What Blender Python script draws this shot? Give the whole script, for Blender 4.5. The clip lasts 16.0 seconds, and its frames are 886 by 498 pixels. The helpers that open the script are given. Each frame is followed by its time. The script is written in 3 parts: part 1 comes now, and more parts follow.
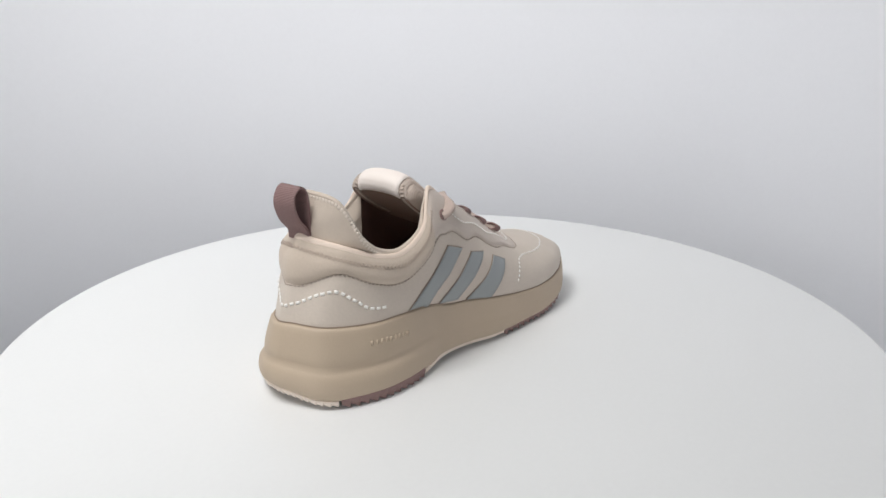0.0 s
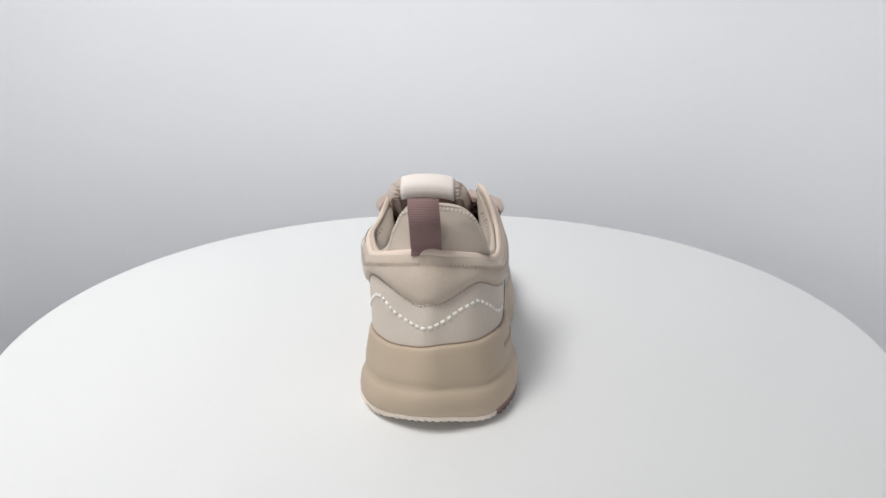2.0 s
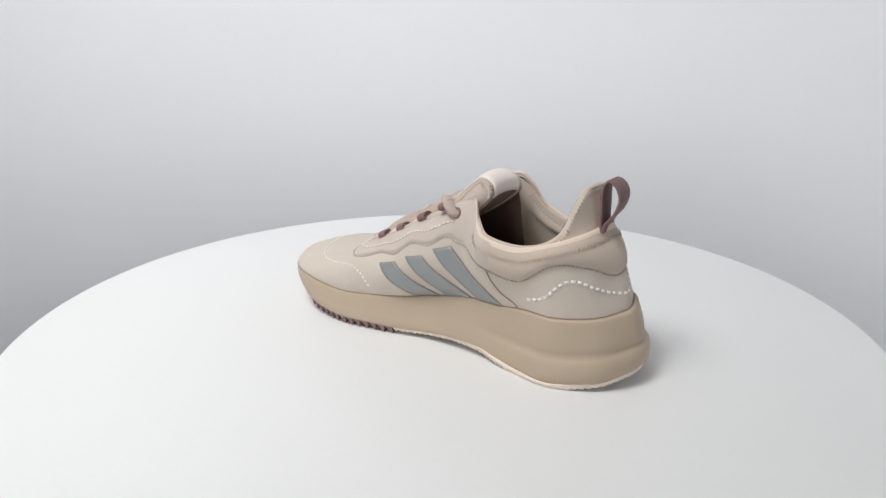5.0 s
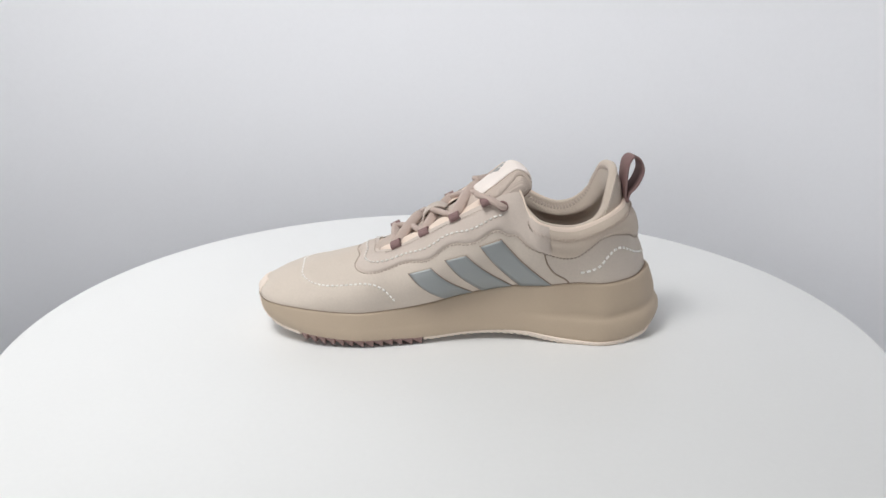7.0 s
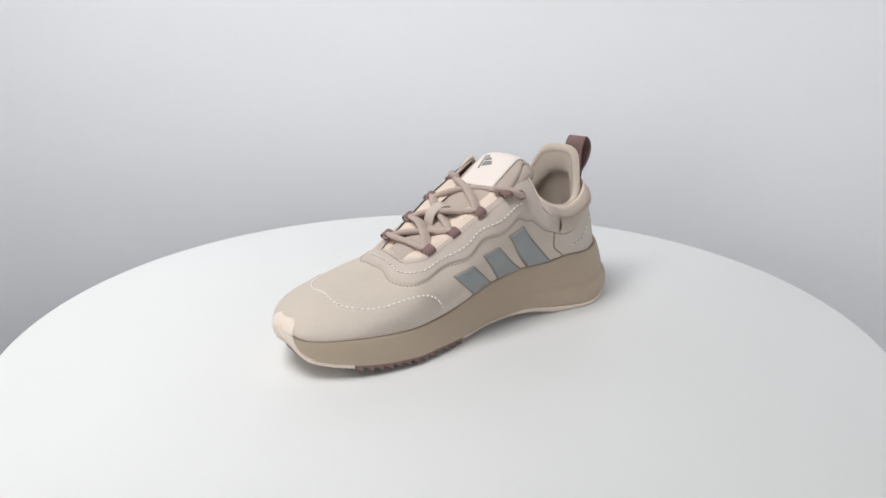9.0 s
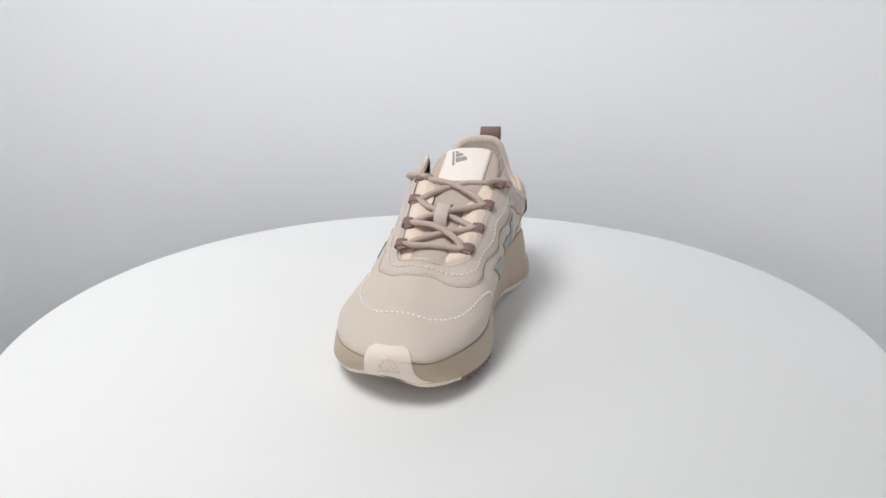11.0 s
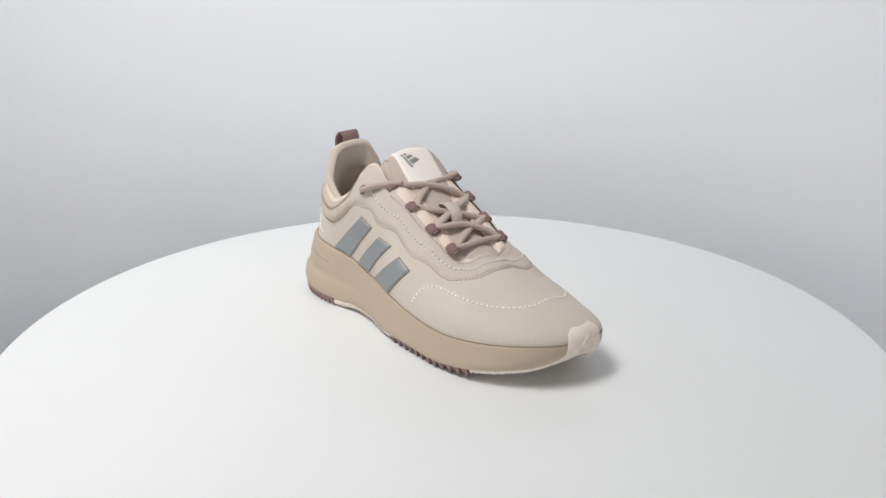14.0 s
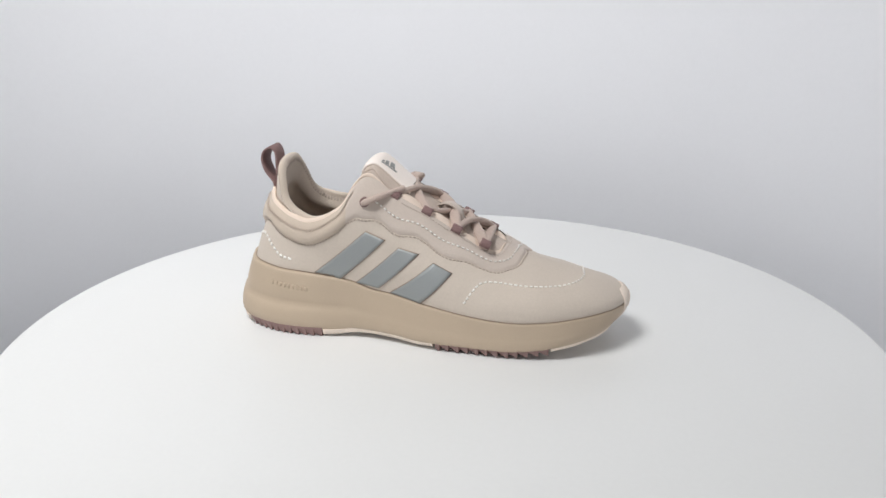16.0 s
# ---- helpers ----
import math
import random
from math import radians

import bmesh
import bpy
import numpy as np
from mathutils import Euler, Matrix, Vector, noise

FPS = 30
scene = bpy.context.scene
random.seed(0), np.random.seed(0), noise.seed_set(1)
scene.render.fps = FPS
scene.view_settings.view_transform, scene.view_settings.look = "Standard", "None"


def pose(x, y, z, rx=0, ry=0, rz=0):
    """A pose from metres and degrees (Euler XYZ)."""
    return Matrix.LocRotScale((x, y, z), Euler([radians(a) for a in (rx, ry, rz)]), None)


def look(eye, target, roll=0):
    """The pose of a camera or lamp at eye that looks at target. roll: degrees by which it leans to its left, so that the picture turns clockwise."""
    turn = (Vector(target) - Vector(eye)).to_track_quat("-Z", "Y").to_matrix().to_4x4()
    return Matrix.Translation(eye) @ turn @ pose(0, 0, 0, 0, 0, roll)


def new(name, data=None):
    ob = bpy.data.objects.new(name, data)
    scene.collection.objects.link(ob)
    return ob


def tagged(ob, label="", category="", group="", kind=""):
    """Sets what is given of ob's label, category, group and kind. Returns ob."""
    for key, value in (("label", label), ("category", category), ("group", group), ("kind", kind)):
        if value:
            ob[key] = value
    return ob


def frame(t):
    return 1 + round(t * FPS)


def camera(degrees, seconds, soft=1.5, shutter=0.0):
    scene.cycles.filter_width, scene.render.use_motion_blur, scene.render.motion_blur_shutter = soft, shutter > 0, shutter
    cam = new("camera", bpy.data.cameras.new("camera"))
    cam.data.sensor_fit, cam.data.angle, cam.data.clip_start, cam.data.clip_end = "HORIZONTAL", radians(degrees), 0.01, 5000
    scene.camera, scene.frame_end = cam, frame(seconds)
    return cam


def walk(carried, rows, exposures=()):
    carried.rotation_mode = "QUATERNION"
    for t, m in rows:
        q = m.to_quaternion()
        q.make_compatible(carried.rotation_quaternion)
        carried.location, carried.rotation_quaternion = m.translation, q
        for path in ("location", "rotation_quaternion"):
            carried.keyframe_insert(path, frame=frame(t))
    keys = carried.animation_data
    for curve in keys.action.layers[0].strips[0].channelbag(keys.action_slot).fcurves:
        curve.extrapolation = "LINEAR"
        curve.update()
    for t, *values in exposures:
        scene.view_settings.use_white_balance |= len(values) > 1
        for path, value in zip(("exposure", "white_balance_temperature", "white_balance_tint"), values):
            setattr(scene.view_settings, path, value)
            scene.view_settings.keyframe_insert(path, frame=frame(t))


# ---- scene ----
cam = camera(61.93, 16.0, soft=1.5)
EYE = (0.0, -0.4991, 0.2161)
AIM = (0.0, -0.4991 + math.cos(radians(17.893)), 0.2161 - math.sin(radians(17.893)))
walk(cam, [(0.0, look(EYE, AIM, -0.11)), (16.0, look(EYE, AIM, -0.11))], exposures=[(0.0, -0.02), (16.0, -0.02)])

# ---- light ----
world = bpy.data.worlds.new("studio")
world.use_nodes = True
world.node_tree.nodes["Background"].inputs[0].default_value = (0.9, 0.95, 1.0, 1)
world.node_tree.nodes["Background"].inputs[1].default_value = 0.05
scene.world = world


def area_lamp(name, eye, target, width, height, power, colour):
    lamp = bpy.data.lights.new(name, "AREA")
    lamp.shape, lamp.size, lamp.size_y, lamp.energy, lamp.color = "RECTANGLE", width, height, power, colour
    ob = new(name, lamp)
    ob.matrix_world = look(eye, target)
    return ob


area_lamp("key_softbox", (-0.37, -0.30, 0.97), (-0.62, 0.25, 0.1), 0.42, 0.42, 9.6, (1.0, 0.995, 0.985))
# broad overhead fill, added for softness and a brighter backdrop
area_lamp("overhead_fill", (-0.15, -0.15, 1.7), (0, 0.1, 0), 1.6, 1.2, 2.2, (0.99, 0.993, 1.0))
# unseen low fill behind the camera, added to lift backdrop and shoe front
area_lamp("front_fill", (-0.55, -1.05, 0.22), (-0.62, 0.5, 0.12), 1.0, 0.4, 2.25, (0.99, 0.994, 1.0))
area_lamp("side_softbox", (-1.0, -0.2, 0.42), (0, 0.05, 0.05), 0.6, 0.4, 0.75, (1.0, 0.995, 0.985))
# added fill from the right, only there to brighten the backdrop's left side
area_lamp("right_fill", (0.75, -0.95, 0.5), (-0.5, 0.12, 0.02), 0.5, 0.4, 1.35, (0.99, 0.994, 1.0))


# ---- materials ----
def lin(r, g, b):
    return tuple((c / 255 / 12.92) if c <= 10 else ((c / 255 + 0.055) / 1.055) ** 2.4 for c in (r, g, b))


def material(name, rgb, rough=0.7, vary=0.06, grain=900.0, bump=0.15, blotch=30.0, metallic=0.0, sheen=0.0, coat=0.0):
    m = bpy.data.materials.new(name)
    m.use_nodes = True
    nt = m.node_tree
    bsdf = nt.nodes["Principled BSDF"]
    bsdf.inputs["Roughness"].default_value = rough
    bsdf.inputs["Metallic"].default_value = metallic
    bsdf.inputs["Sheen Weight"].default_value = sheen
    bsdf.inputs["Coat Weight"].default_value = coat
    co = nt.nodes.new("ShaderNodeTexCoord")
    big, small = nt.nodes.new("ShaderNodeTexNoise"), nt.nodes.new("ShaderNodeTexNoise")
    big.inputs["Scale"].default_value, small.inputs["Scale"].default_value = blotch, grain
    big.inputs["Detail"].default_value, small.inputs["Detail"].default_value = 4, 3
    for n in (big, small):
        nt.links.new(co.outputs["Object"], n.inputs["Vector"])
    add = nt.nodes.new("ShaderNodeMath")
    add.operation = "ADD"
    nt.links.new(big.outputs["Fac"], add.inputs[0])
    nt.links.new(small.outputs["Fac"], add.inputs[1])
    ramp = nt.nodes.new("ShaderNodeMapRange")
    ramp.inputs["From Min"].default_value, ramp.inputs["From Max"].default_value = 0.6, 1.4
    nt.links.new(add.outputs[0], ramp.inputs["Value"])
    mix = nt.nodes.new("ShaderNodeMix")
    mix.data_type = "RGBA"
    nt.links.new(ramp.outputs["Result"], mix.inputs["Factor"])
    c = lin(*rgb)
    mix.inputs["A"].default_value = (*[x * (1 - vary) for x in c], 1)
    mix.inputs["B"].default_value = (*[min(1, x * (1 + vary)) for x in c], 1)
    nt.links.new(mix.outputs["Result"], bsdf.inputs["Base Color"])
    bmp = nt.nodes.new("ShaderNodeBump")
    bmp.inputs["Strength"].default_value, bmp.inputs["Distance"].default_value = bump, 0.0006
    nt.links.new(small.outputs["Fac"], bmp.inputs["Height"])
    nt.links.new(bmp.outputs["Normal"], bsdf.inputs["Normal"])
    return m


def ribbed(name, rgb, scale, axis, rough=0.75, depth=0.0004, dark=0.75):
    """Woven ribs across one axis of the object."""
    m = material(name, rgb, rough)
    nt = m.node_tree
    wave, co = nt.nodes.new("ShaderNodeTexWave"), nt.nodes["Texture Coordinate"]
    wave.bands_direction = axis
    wave.inputs["Scale"].default_value = scale
    nt.links.new(co.outputs["Object"], wave.inputs["Vector"])
    bmp = nt.nodes["Bump"]
    bmp.inputs["Strength"].default_value, bmp.inputs["Distance"].default_value = 0.6, depth
    nt.links.new(wave.outputs["Fac"], bmp.inputs["Height"])
    return m


BODY = material("beige_nubuck", (208, 196, 184), 0.78, 0.05, 700, 0.25, 30, sheen=0.15)
TAN = material("tan_nubuck", (200, 185, 170), 0.78, 0.05, 700, 0.25, 30, sheen=0.15)
STAY = material("taupe_nubuck", (204, 191, 181), 0.8, 0.05, 700, 0.25, 30, sheen=0.15)
FOAM = material("tan_foam", (188, 170, 149), 0.58, 0.035, 1100, 0.12, 50)
CREAM = material("cream_rubber", (236, 222, 209), 0.6, 0.03, 900, 0.08, 60)
PIPING = material("peach_piping", (233, 215, 200), 0.7, 0.03, 1500, 0.15, 60)
BROWN = material("mauve_brown_rubber", (140, 113, 109), 0.6, 0.05, 900, 0.1, 60)
WEB = ribbed("mauve_webbing", (140, 112, 110), 380, "Z")
RIB = ribbed("taupe_rib_knit", (200, 185, 174), 420, "Y", 0.85, 0.0003)
LACE = material("taupe_lace", (194, 175, 165), 0.85, 0.09, 2600, 0.5, 90, sheen=0.2)
KNIT = material("beige_knit", (208, 194, 180), 0.9, 0.07, 2200, 0.45, 60, sheen=0.2)
INNER_CLOTH = material("mauve_inner_cloth", (128, 102, 94), 0.9, 0.06, 1800, 0.35, 50)
TONGUE_BACK = material("taupe_tongue_cloth", (152, 129, 117), 0.9, 0.06, 1800, 0.35, 50)
INSOLE = material("brown_insole", (96, 76, 70), 0.9, 0.06, 1500, 0.3, 40)
STRIPE = material("silver_grey_film", (160, 164, 165), 0.56, 0.03, 1200, 0.05, 30, metallic=0.55)
SEAM = material("dark_seam", (158, 141, 126), 0.85)
STITCH = material("white_thread", (250, 247, 242), 0.7, 0.04)
THREAD = material("grey_thread", (188, 173, 162), 0.8, 0.05)
LABEL = material("cream_satin_label", (243, 233, 226), 0.55, 0.03, 2000, 0.1)
PRINT = material("grey_print", (150, 150, 148), 0.45, 0.04, metallic=0.2)
SOFT_THREAD = material("taupe_thread", (196, 181, 170), 0.7, 0.04, 1500, 0.2)
CREAM_THREAD = material("cream_thread", (226, 214, 202), 0.7, 0.04, 1500, 0.2)
WHITE = material("white_satin_paint", (234, 235, 235), 0.42, 0.012, 300, 0.02, 6)
PAPER = material("white_backdrop_vinyl", (246, 247, 251), 0.8, 0.012, 200, 0.02, 3)
ROOM = material("grey_room_paint", (176, 177, 178), 0.9, 0.02, 120, 0.05, 2)


# ---- mesh tools; shoe lengths are in units of 0.95 mm ----
U = 0.00095


def part(name, verts, faces, mat, parent=None, label="", smooth=True, scale=U, kind=""):
    me = bpy.data.meshes.new(name)
    me.from_pydata([tuple(float(c) * scale for c in v) for v in verts], [], faces)
    bm = bmesh.new()
    bm.from_mesh(me)
    bmesh.ops.recalc_face_normals(bm, faces=bm.faces)
    bm.to_mesh(me)
    bm.free()
    me.materials.append(mat)
    me.shade_smooth() if smooth else me.shade_flat()
    ob = new(name, me)
    if parent:
        ob.parent = parent
    return tagged(ob, label=label, kind=kind)


def sheet(ob, thick):
    """Thickness for an open sheet, half to each side."""
    mod = ob.modifiers.new("thickness", "SOLIDIFY")
    mod.thickness, mod.offset = thick * U, 0


def grid(fn, us, vs, loop=False):
    verts = [fn(u, v) for u in us for v in vs]
    nu, nv = len(us), len(vs)
    faces = []
    for i in range(nu if loop else nu - 1):
        for j in range(nv - 1):
            a, b = i * nv + j, ((i + 1) % nu) * nv + j
            faces.append((a, b, b + 1, a + 1))
    return verts, faces


def catmull(table, s, loop=True):
    """A smooth curve through the rows of a table, at row number s."""
    n = len(table)
    i = math.floor(s) if loop else min(max(math.floor(s), 0), n - 2)
    f = s - i
    a, b, c, d = (table[(i + k) % n] if loop else table[min(max(i + k, 0), n - 1)] for k in (-1, 0, 1, 2))
    return 0.5 * (2 * b + (c - a) * f + (2 * a - 5 * b + 4 * c - d) * f * f + (3 * b - a - 3 * c + d) * f ** 3)


def smooth_path(points, steps):
    t = np.array(points, float)
    return [catmull(t, s, False) for s in np.linspace(0, len(t) - 1, steps)]


def sweep(path, section, ups, closed=False):
    """A section of (across, up) carried along a path; ups: one direction, or one for each point."""
    path = [np.array(p, float) for p in path]
    n, verts, faces, k = len(path), [], [], len(section)
    for i, p in enumerate(path):
        a = path[(i - 1) % n] if closed or i else p
        b = path[(i + 1) % n] if closed or i < n - 1 else p
        t = (b - a) / (np.linalg.norm(b - a) + 1e-9)
        up = np.array(ups[i] if len(ups) == n and np.ndim(ups) == 2 else ups, float)
        side = np.cross(t, up)
        side /= np.linalg.norm(side) + 1e-9
        up = np.cross(side, t)
        verts += [p + side * c + up * d for c, d in section]
    for i in range(n if closed else n - 1):
        for j in range(k):
            a, b = i * k + j, ((i + 1) % n) * k + j
            c, d = ((i + 1) % n) * k + (j + 1) % k, i * k + (j + 1) % k
            faces.append((a, b, c, d))
    if not closed:
        faces += [tuple(range(k)), tuple(range((n - 1) * k, n * k))]
    return verts, faces


def oval(w, h, n=10, p=1.0):
    out = []
    for i in range(n):
        c, s = math.cos(2 * math.pi * i / n), math.sin(2 * math.pi * i / n)
        out.append((w * math.copysign(abs(c) ** p, c), h * math.copysign(abs(s) ** p, s)))
    return out


def strip(w, h, r=0.3):
    return [(-w, -h + r), (-w + r, -h), (w - r, -h), (w, -h + r), (w, h - r), (w - r, h), (-w + r, h), (-w, h - r)]


def joined(pieces):
    verts, faces = [], []
    for v, f in pieces:
        k = len(verts)
        verts += list(v)
        faces += [tuple(i + k for i in q) for q in f]
    return verts, faces


def dash(p, t, n, length, width, height):
    side = np.cross(n, t)
    out = []
    for a, b, c in ((-.5, -.5, -.5), (.5, -.5, -.5), (.5, .5, -.5), (-.5, .5, -.5), (-.34, -.3, .5), (.34, -.3, .5), (.34, .3, .5), (-.34, .3, .5)):
        out.append(p + t * a * length + side * b * width + n * c * height)
    return out, [(0, 1, 2, 3), (4, 5, 6, 7), (0, 1, 5, 4), (1, 2, 6, 5), (2, 3, 7, 6), (3, 0, 4, 7)]


def dashes(points, normals, length, pitch, width, height):
    """A row of stitches along a line on the upper."""
    points = [np.array(p) for p in points]
    pieces, due, run = [], 0.0, 0.0
    for i in range(len(points) - 1):
        d = points[i + 1] - points[i]
        l = np.linalg.norm(d)
        while l > 1e-6 and due <= run + l:
            f = (due - run) / l
            wob = random.uniform(-.12, .12)
            t = d / l + np.cross(normals[i], d / l) * wob
            pieces.append(dash(points[i] + d * f, t / np.linalg.norm(t), normals[i], length * random.uniform(.9, 1.1), width, height))
            due += pitch
        run += l
    return joined(pieces)


# ---- the shoe's form: foot of the upper wall (x, y, z), top of the wall, from the toe along the outer side, heel, inner side ----
OUTER = [
    (135.5, -3.7, 32.5, 47.3, -2.6, 63.9), (131.7, -22, 30.6, 45.7, -11.5, 63.7), (116.7, -39.8, 29.9, 42.9, -18.3, 61.7), (88.6, -52.7, 27.1, 37.7, -22.3, 62.1), (57.6, -56.1, 25, 31.7, -23.5, 66),
    (25.5, -53, 26.9, 12.4, -24.3, 79), (-5.7, -47.4, 31.5, -8.1, -24.7, 92.2), (-28.2, -41.1, 35.4, -30, -24.2, 104.3), (-45.5, -37.7, 37.4, -48.3, -22, 116.5), (-60.5, -35.4, 41.6, -57.9, -26.6, 111.3),
    (-74.1, -35.1, 44.1, -69.1, -32.4, 95.1), (-94.9, -34.2, 46.2, -89.9, -31.3, 84.8), (-119.1, -28.4, 47, -107.7, -24.5, 86.7), (-140.8, -13.2, 48.3, -123, -14.2, 93.4), (-148, 6.4, 49.2, -130.8, 2.3, 97.5)]
INNER = [
    (-149.4, 14.8, 48.7, -132.8, 11.4, 99.4), (-146.3, 22.3, 47.4, -129.6, 20, 98.4), (-134.1, 36.7, 45.1, -122.3, 32.8, 95.3), (-111.2, 47, 44.1, -106.1, 44, 89.8), (-90, 45, 44.4, -84.1, 49.1, 84.9),
    (-70.5, 42.1, 42, -62.2, 51.1, 89.5), (-58.6, 38.7, 41.1, -54.7, 43.5, 97.3), (-44.6, 35.8, 40.6, -47.4, 35.7, 111.9), (-28.4, 33.1, 37.4, -33.9, 35.5, 104.9), (-8.4, 32.3, 33.3, -8.7, 32.1, 91.7),
    (13.6, 36, 29.1, 13.9, 29.5, 80), (38.5, 40.4, 26.8, 34.5, 26.2, 68.5), (66.2, 42.2, 25.6, 42.9, 21.8, 64.9), (101.3, 35.4, 27.4, 46.6, 13.6, 61.9), (130.1, 18.7, 28.8, 47.5, 5.6, 62.6)]
# swell of the wall: out and up at its foot, out and down at its top
SWELL_OUTER = [
    (3.1, 12.2, 34.5, 12.8), (3.2, 14.4, 31, 12.5), (3.9, 16.7, 25.3, 12.1), (4.7, 19.3, 18.7, 10.7), (3.1, 19.8, 13.1, 10.6),
    (2.5, 20, 11.6, 12.6), (4.2, 20.1, 13.8, 14.1), (4.1, 22.1, 15.9, 16.9), (4.1, 23, 18.8, 20), (3.8, 21.9, 13.8, 18),
    (3, 17.8, 6.9, 14.9), (0, 13.5, 4.1, 12.7), (-1.6, 14.2, 4.4, 13.5), (-3.3, 16.4, 4.3, 14.6), (-4.6, 17.6, 5.4, 15.8)]
SWELL_INNER = [
    (-4, 17.6, 5.2, 15.9), (-4.5, 16.7, 5.1, 16), (-2.5, 14.6, 5, 14.1), (0.3, 13.8, 4.5, 13.3), (2.1, 12.9, 3.7, 12.3),
    (5.4, 15, 5.9, 15.2), (10.1, 19, 10.5, 18.9), (14.2, 22.1, 15, 21.9), (17.1, 22.1, 17, 19.7), (18, 20.1, 19, 15.9),
    (15, 17.9, 18.1, 13.2), (7.2, 16.9, 15.2, 12), (3.7, 16.3, 19.5, 11.4), (3.2, 13.4, 26.8, 13.1), (2.5, 12.4, 31.7, 13.9)]
FORM = np.array(OUTER + INNER, float)
SWELL = np.array(SWELL_OUTER + SWELL_INNER, float)
N = len(FORM)
FOOT, TOP = FORM[:, :3], FORM[:, 3:]
NORMAL = np.zeros((N, 3))
for i in range(N):
    d = FOOT[(i + 1) % N] - FOOT[i - 1]
    NORMAL[i] = np.array((-d[1], d[0], 0)) / math.hypot(d[0], d[1])
HANDLE1 = FOOT + NORMAL * SWELL[:, :1]
HANDLE1[:, 2] += SWELL[:, 1]
LEAN = FOOT - TOP
LEAN[:, 2] = 0
REACH = np.linalg.norm(LEAN, axis=1, keepdims=True)
BLEND = np.clip((REACH - 22) / 15, 0, 1)
DIRECTION = NORMAL * (1 - BLEND) + LEAN / (REACH + 1e-6) * BLEND
DIRECTION /= np.linalg.norm(DIRECTION, axis=1, keepdims=True)
HANDLE2 = TOP + DIRECTION * SWELL[:, 2:3]
HANDLE2[:, 2] -= SWELL[:, 3]


def wall(s, v):
    a, b, c, d = (catmull(t, s) for t in (FOOT, HANDLE1, HANDLE2, TOP))
    w = 1 - v
    p = a * w ** 3 + 3 * b * w * w * v + 3 * c * w * v * v + d * v ** 3
    lump = noise.noise(Vector(p) * .05) * .8 + noise.noise(Vector(p) * .12) * .3
    return p + (catmull(NORMAL, s) + np.array((0, 0, .7))) * lump * min(v * 4, (1 - v) * 4, 1) if 0 < v < 1 else p


def wall_normal(s, v):
    v0, v1 = max(v - .02, 0), min(v + .02, 1)
    n = np.cross(wall(s, v1) - wall(s, v0), wall(s + .03, v) - wall(s - .03, v))
    n = n / (np.linalg.norm(n) + 1e-9)
    return n if np.dot(n, catmull(NORMAL, s) + np.array((0, 0, .6))) > 0 else -n


def on_wall(s, v, h):
    return wall(s, v) + wall_normal(s, v) * h


sneaker = tagged(new("sneaker"), "beige and taupe running shoe with silver-grey stripes, laced", "shoe")

S_ALL = np.arange(0, N, 0.125)
upper = part("upper", *grid(wall, S_ALL, np.linspace(-0.04, 1, 29), True), BODY, sneaker, "beige nubuck upper")
thick = upper.modifiers.new("thickness", "SOLIDIFY")
thick.thickness, thick.offset, thick.material_offset = 2.2 * U, -1, 1
upper.data.materials.append(INNER_CLOTH)

# seam line of the raised panel round lacing and collar
SEAM_V = np.array([.865, .855, .825, .765, .67, .63, .66, .65, .63, .63, .63, .54, .59, .67, .46, .44, .45, .62, .72, .5, .58, .58, .58, .65, .7, .69, .73, .66, .77, .865])
WAVES = np.array([0, 0, 0, 0, .3, .9, 1, 1, .4, 0, 0, 0, 0, 0, 0, 0, 0, 0, 0, 0, 0, 0, .3, 1, 1, 1, .3, 0, 0, 0])


def seam_v(s):
    s %= N
    wave = .028 * math.cos((s - 6.1) * 2 * math.pi / 1.4) if s < 15 else .036 * math.sin((s - 24.05) * 2 * math.pi / 1.5)
    return catmull(SEAM_V, s) + catmull(WAVES, s) * wave


def below_top(s, d):
    """Height share of a line d below the collar edge."""
    return 1 - .2 * d / np.linalg.norm(wall(s, 1) - wall(s, .8))


def panel(s, w):
    lo = seam_v(s)
    soft = min(max((s - 8.5) / 2, 0), max((21.5 - s) / 2, 0), 1)
    rise = 1.5 * (1 - (1 - min(w / 0.16, 1)) ** 2) - 0.3 + (0.5 + 1.7 * soft) * math.sin(math.pi * min(w, 1) ** (1 - .3 * soft)) ** (1 + .5 * soft) - 1.0 * soft * max(w - .78, 0) / .22
    rise -= .35 * soft * math.exp(-(((lo + (1 - lo) * w) - below_top(s, 8.2)) / (1 - below_top(s, 2.6))) ** 2)
    return on_wall(s, lo + (1 - lo) * w, rise)


ACROSS = [0, .02, .05, .09, .13, .18, .26, .36, .48, .54, .6, .66, .72, .78, .84, .89, .93, .97, 1]
part("eyestay", *grid(panel, np.arange(-10.3, 9.41, 0.1), ACROSS), STAY, sneaker, "taupe nubuck lacing panel with wavy edge")
part("heel_panel", *grid(panel, np.arange(9.4, 19.71, 0.1), ACROSS), TAN, sneaker, "padded tan collar and heel panel")


def seam_row(s0, s1, dv, h):
    ss = np.linspace(s0, s1, int(abs(s1 - s0) * 24))
    return [on_wall(s, seam_v(s) + dv, h) for s in ss], [wall_normal(s, seam_v(s)) for s in ss]


part("seam_stitching", *dashes(*seam_row(-15, 15, -.008, .25), 2.0, 2.7, .9, .7), THREAD, sneaker, "grey seam stitching", kind="stuff")


def lacing_row(s0, s1, share=.42):
    ss = np.linspace(s0, s1, int(abs(s1 - s0) * 24))
    f = lambda s: seam_v(s) + share * (1 - seam_v(s))
    return [on_wall(s, f(s), 2.4) for s in ss], [wall_normal(s, f(s)) for s in ss]


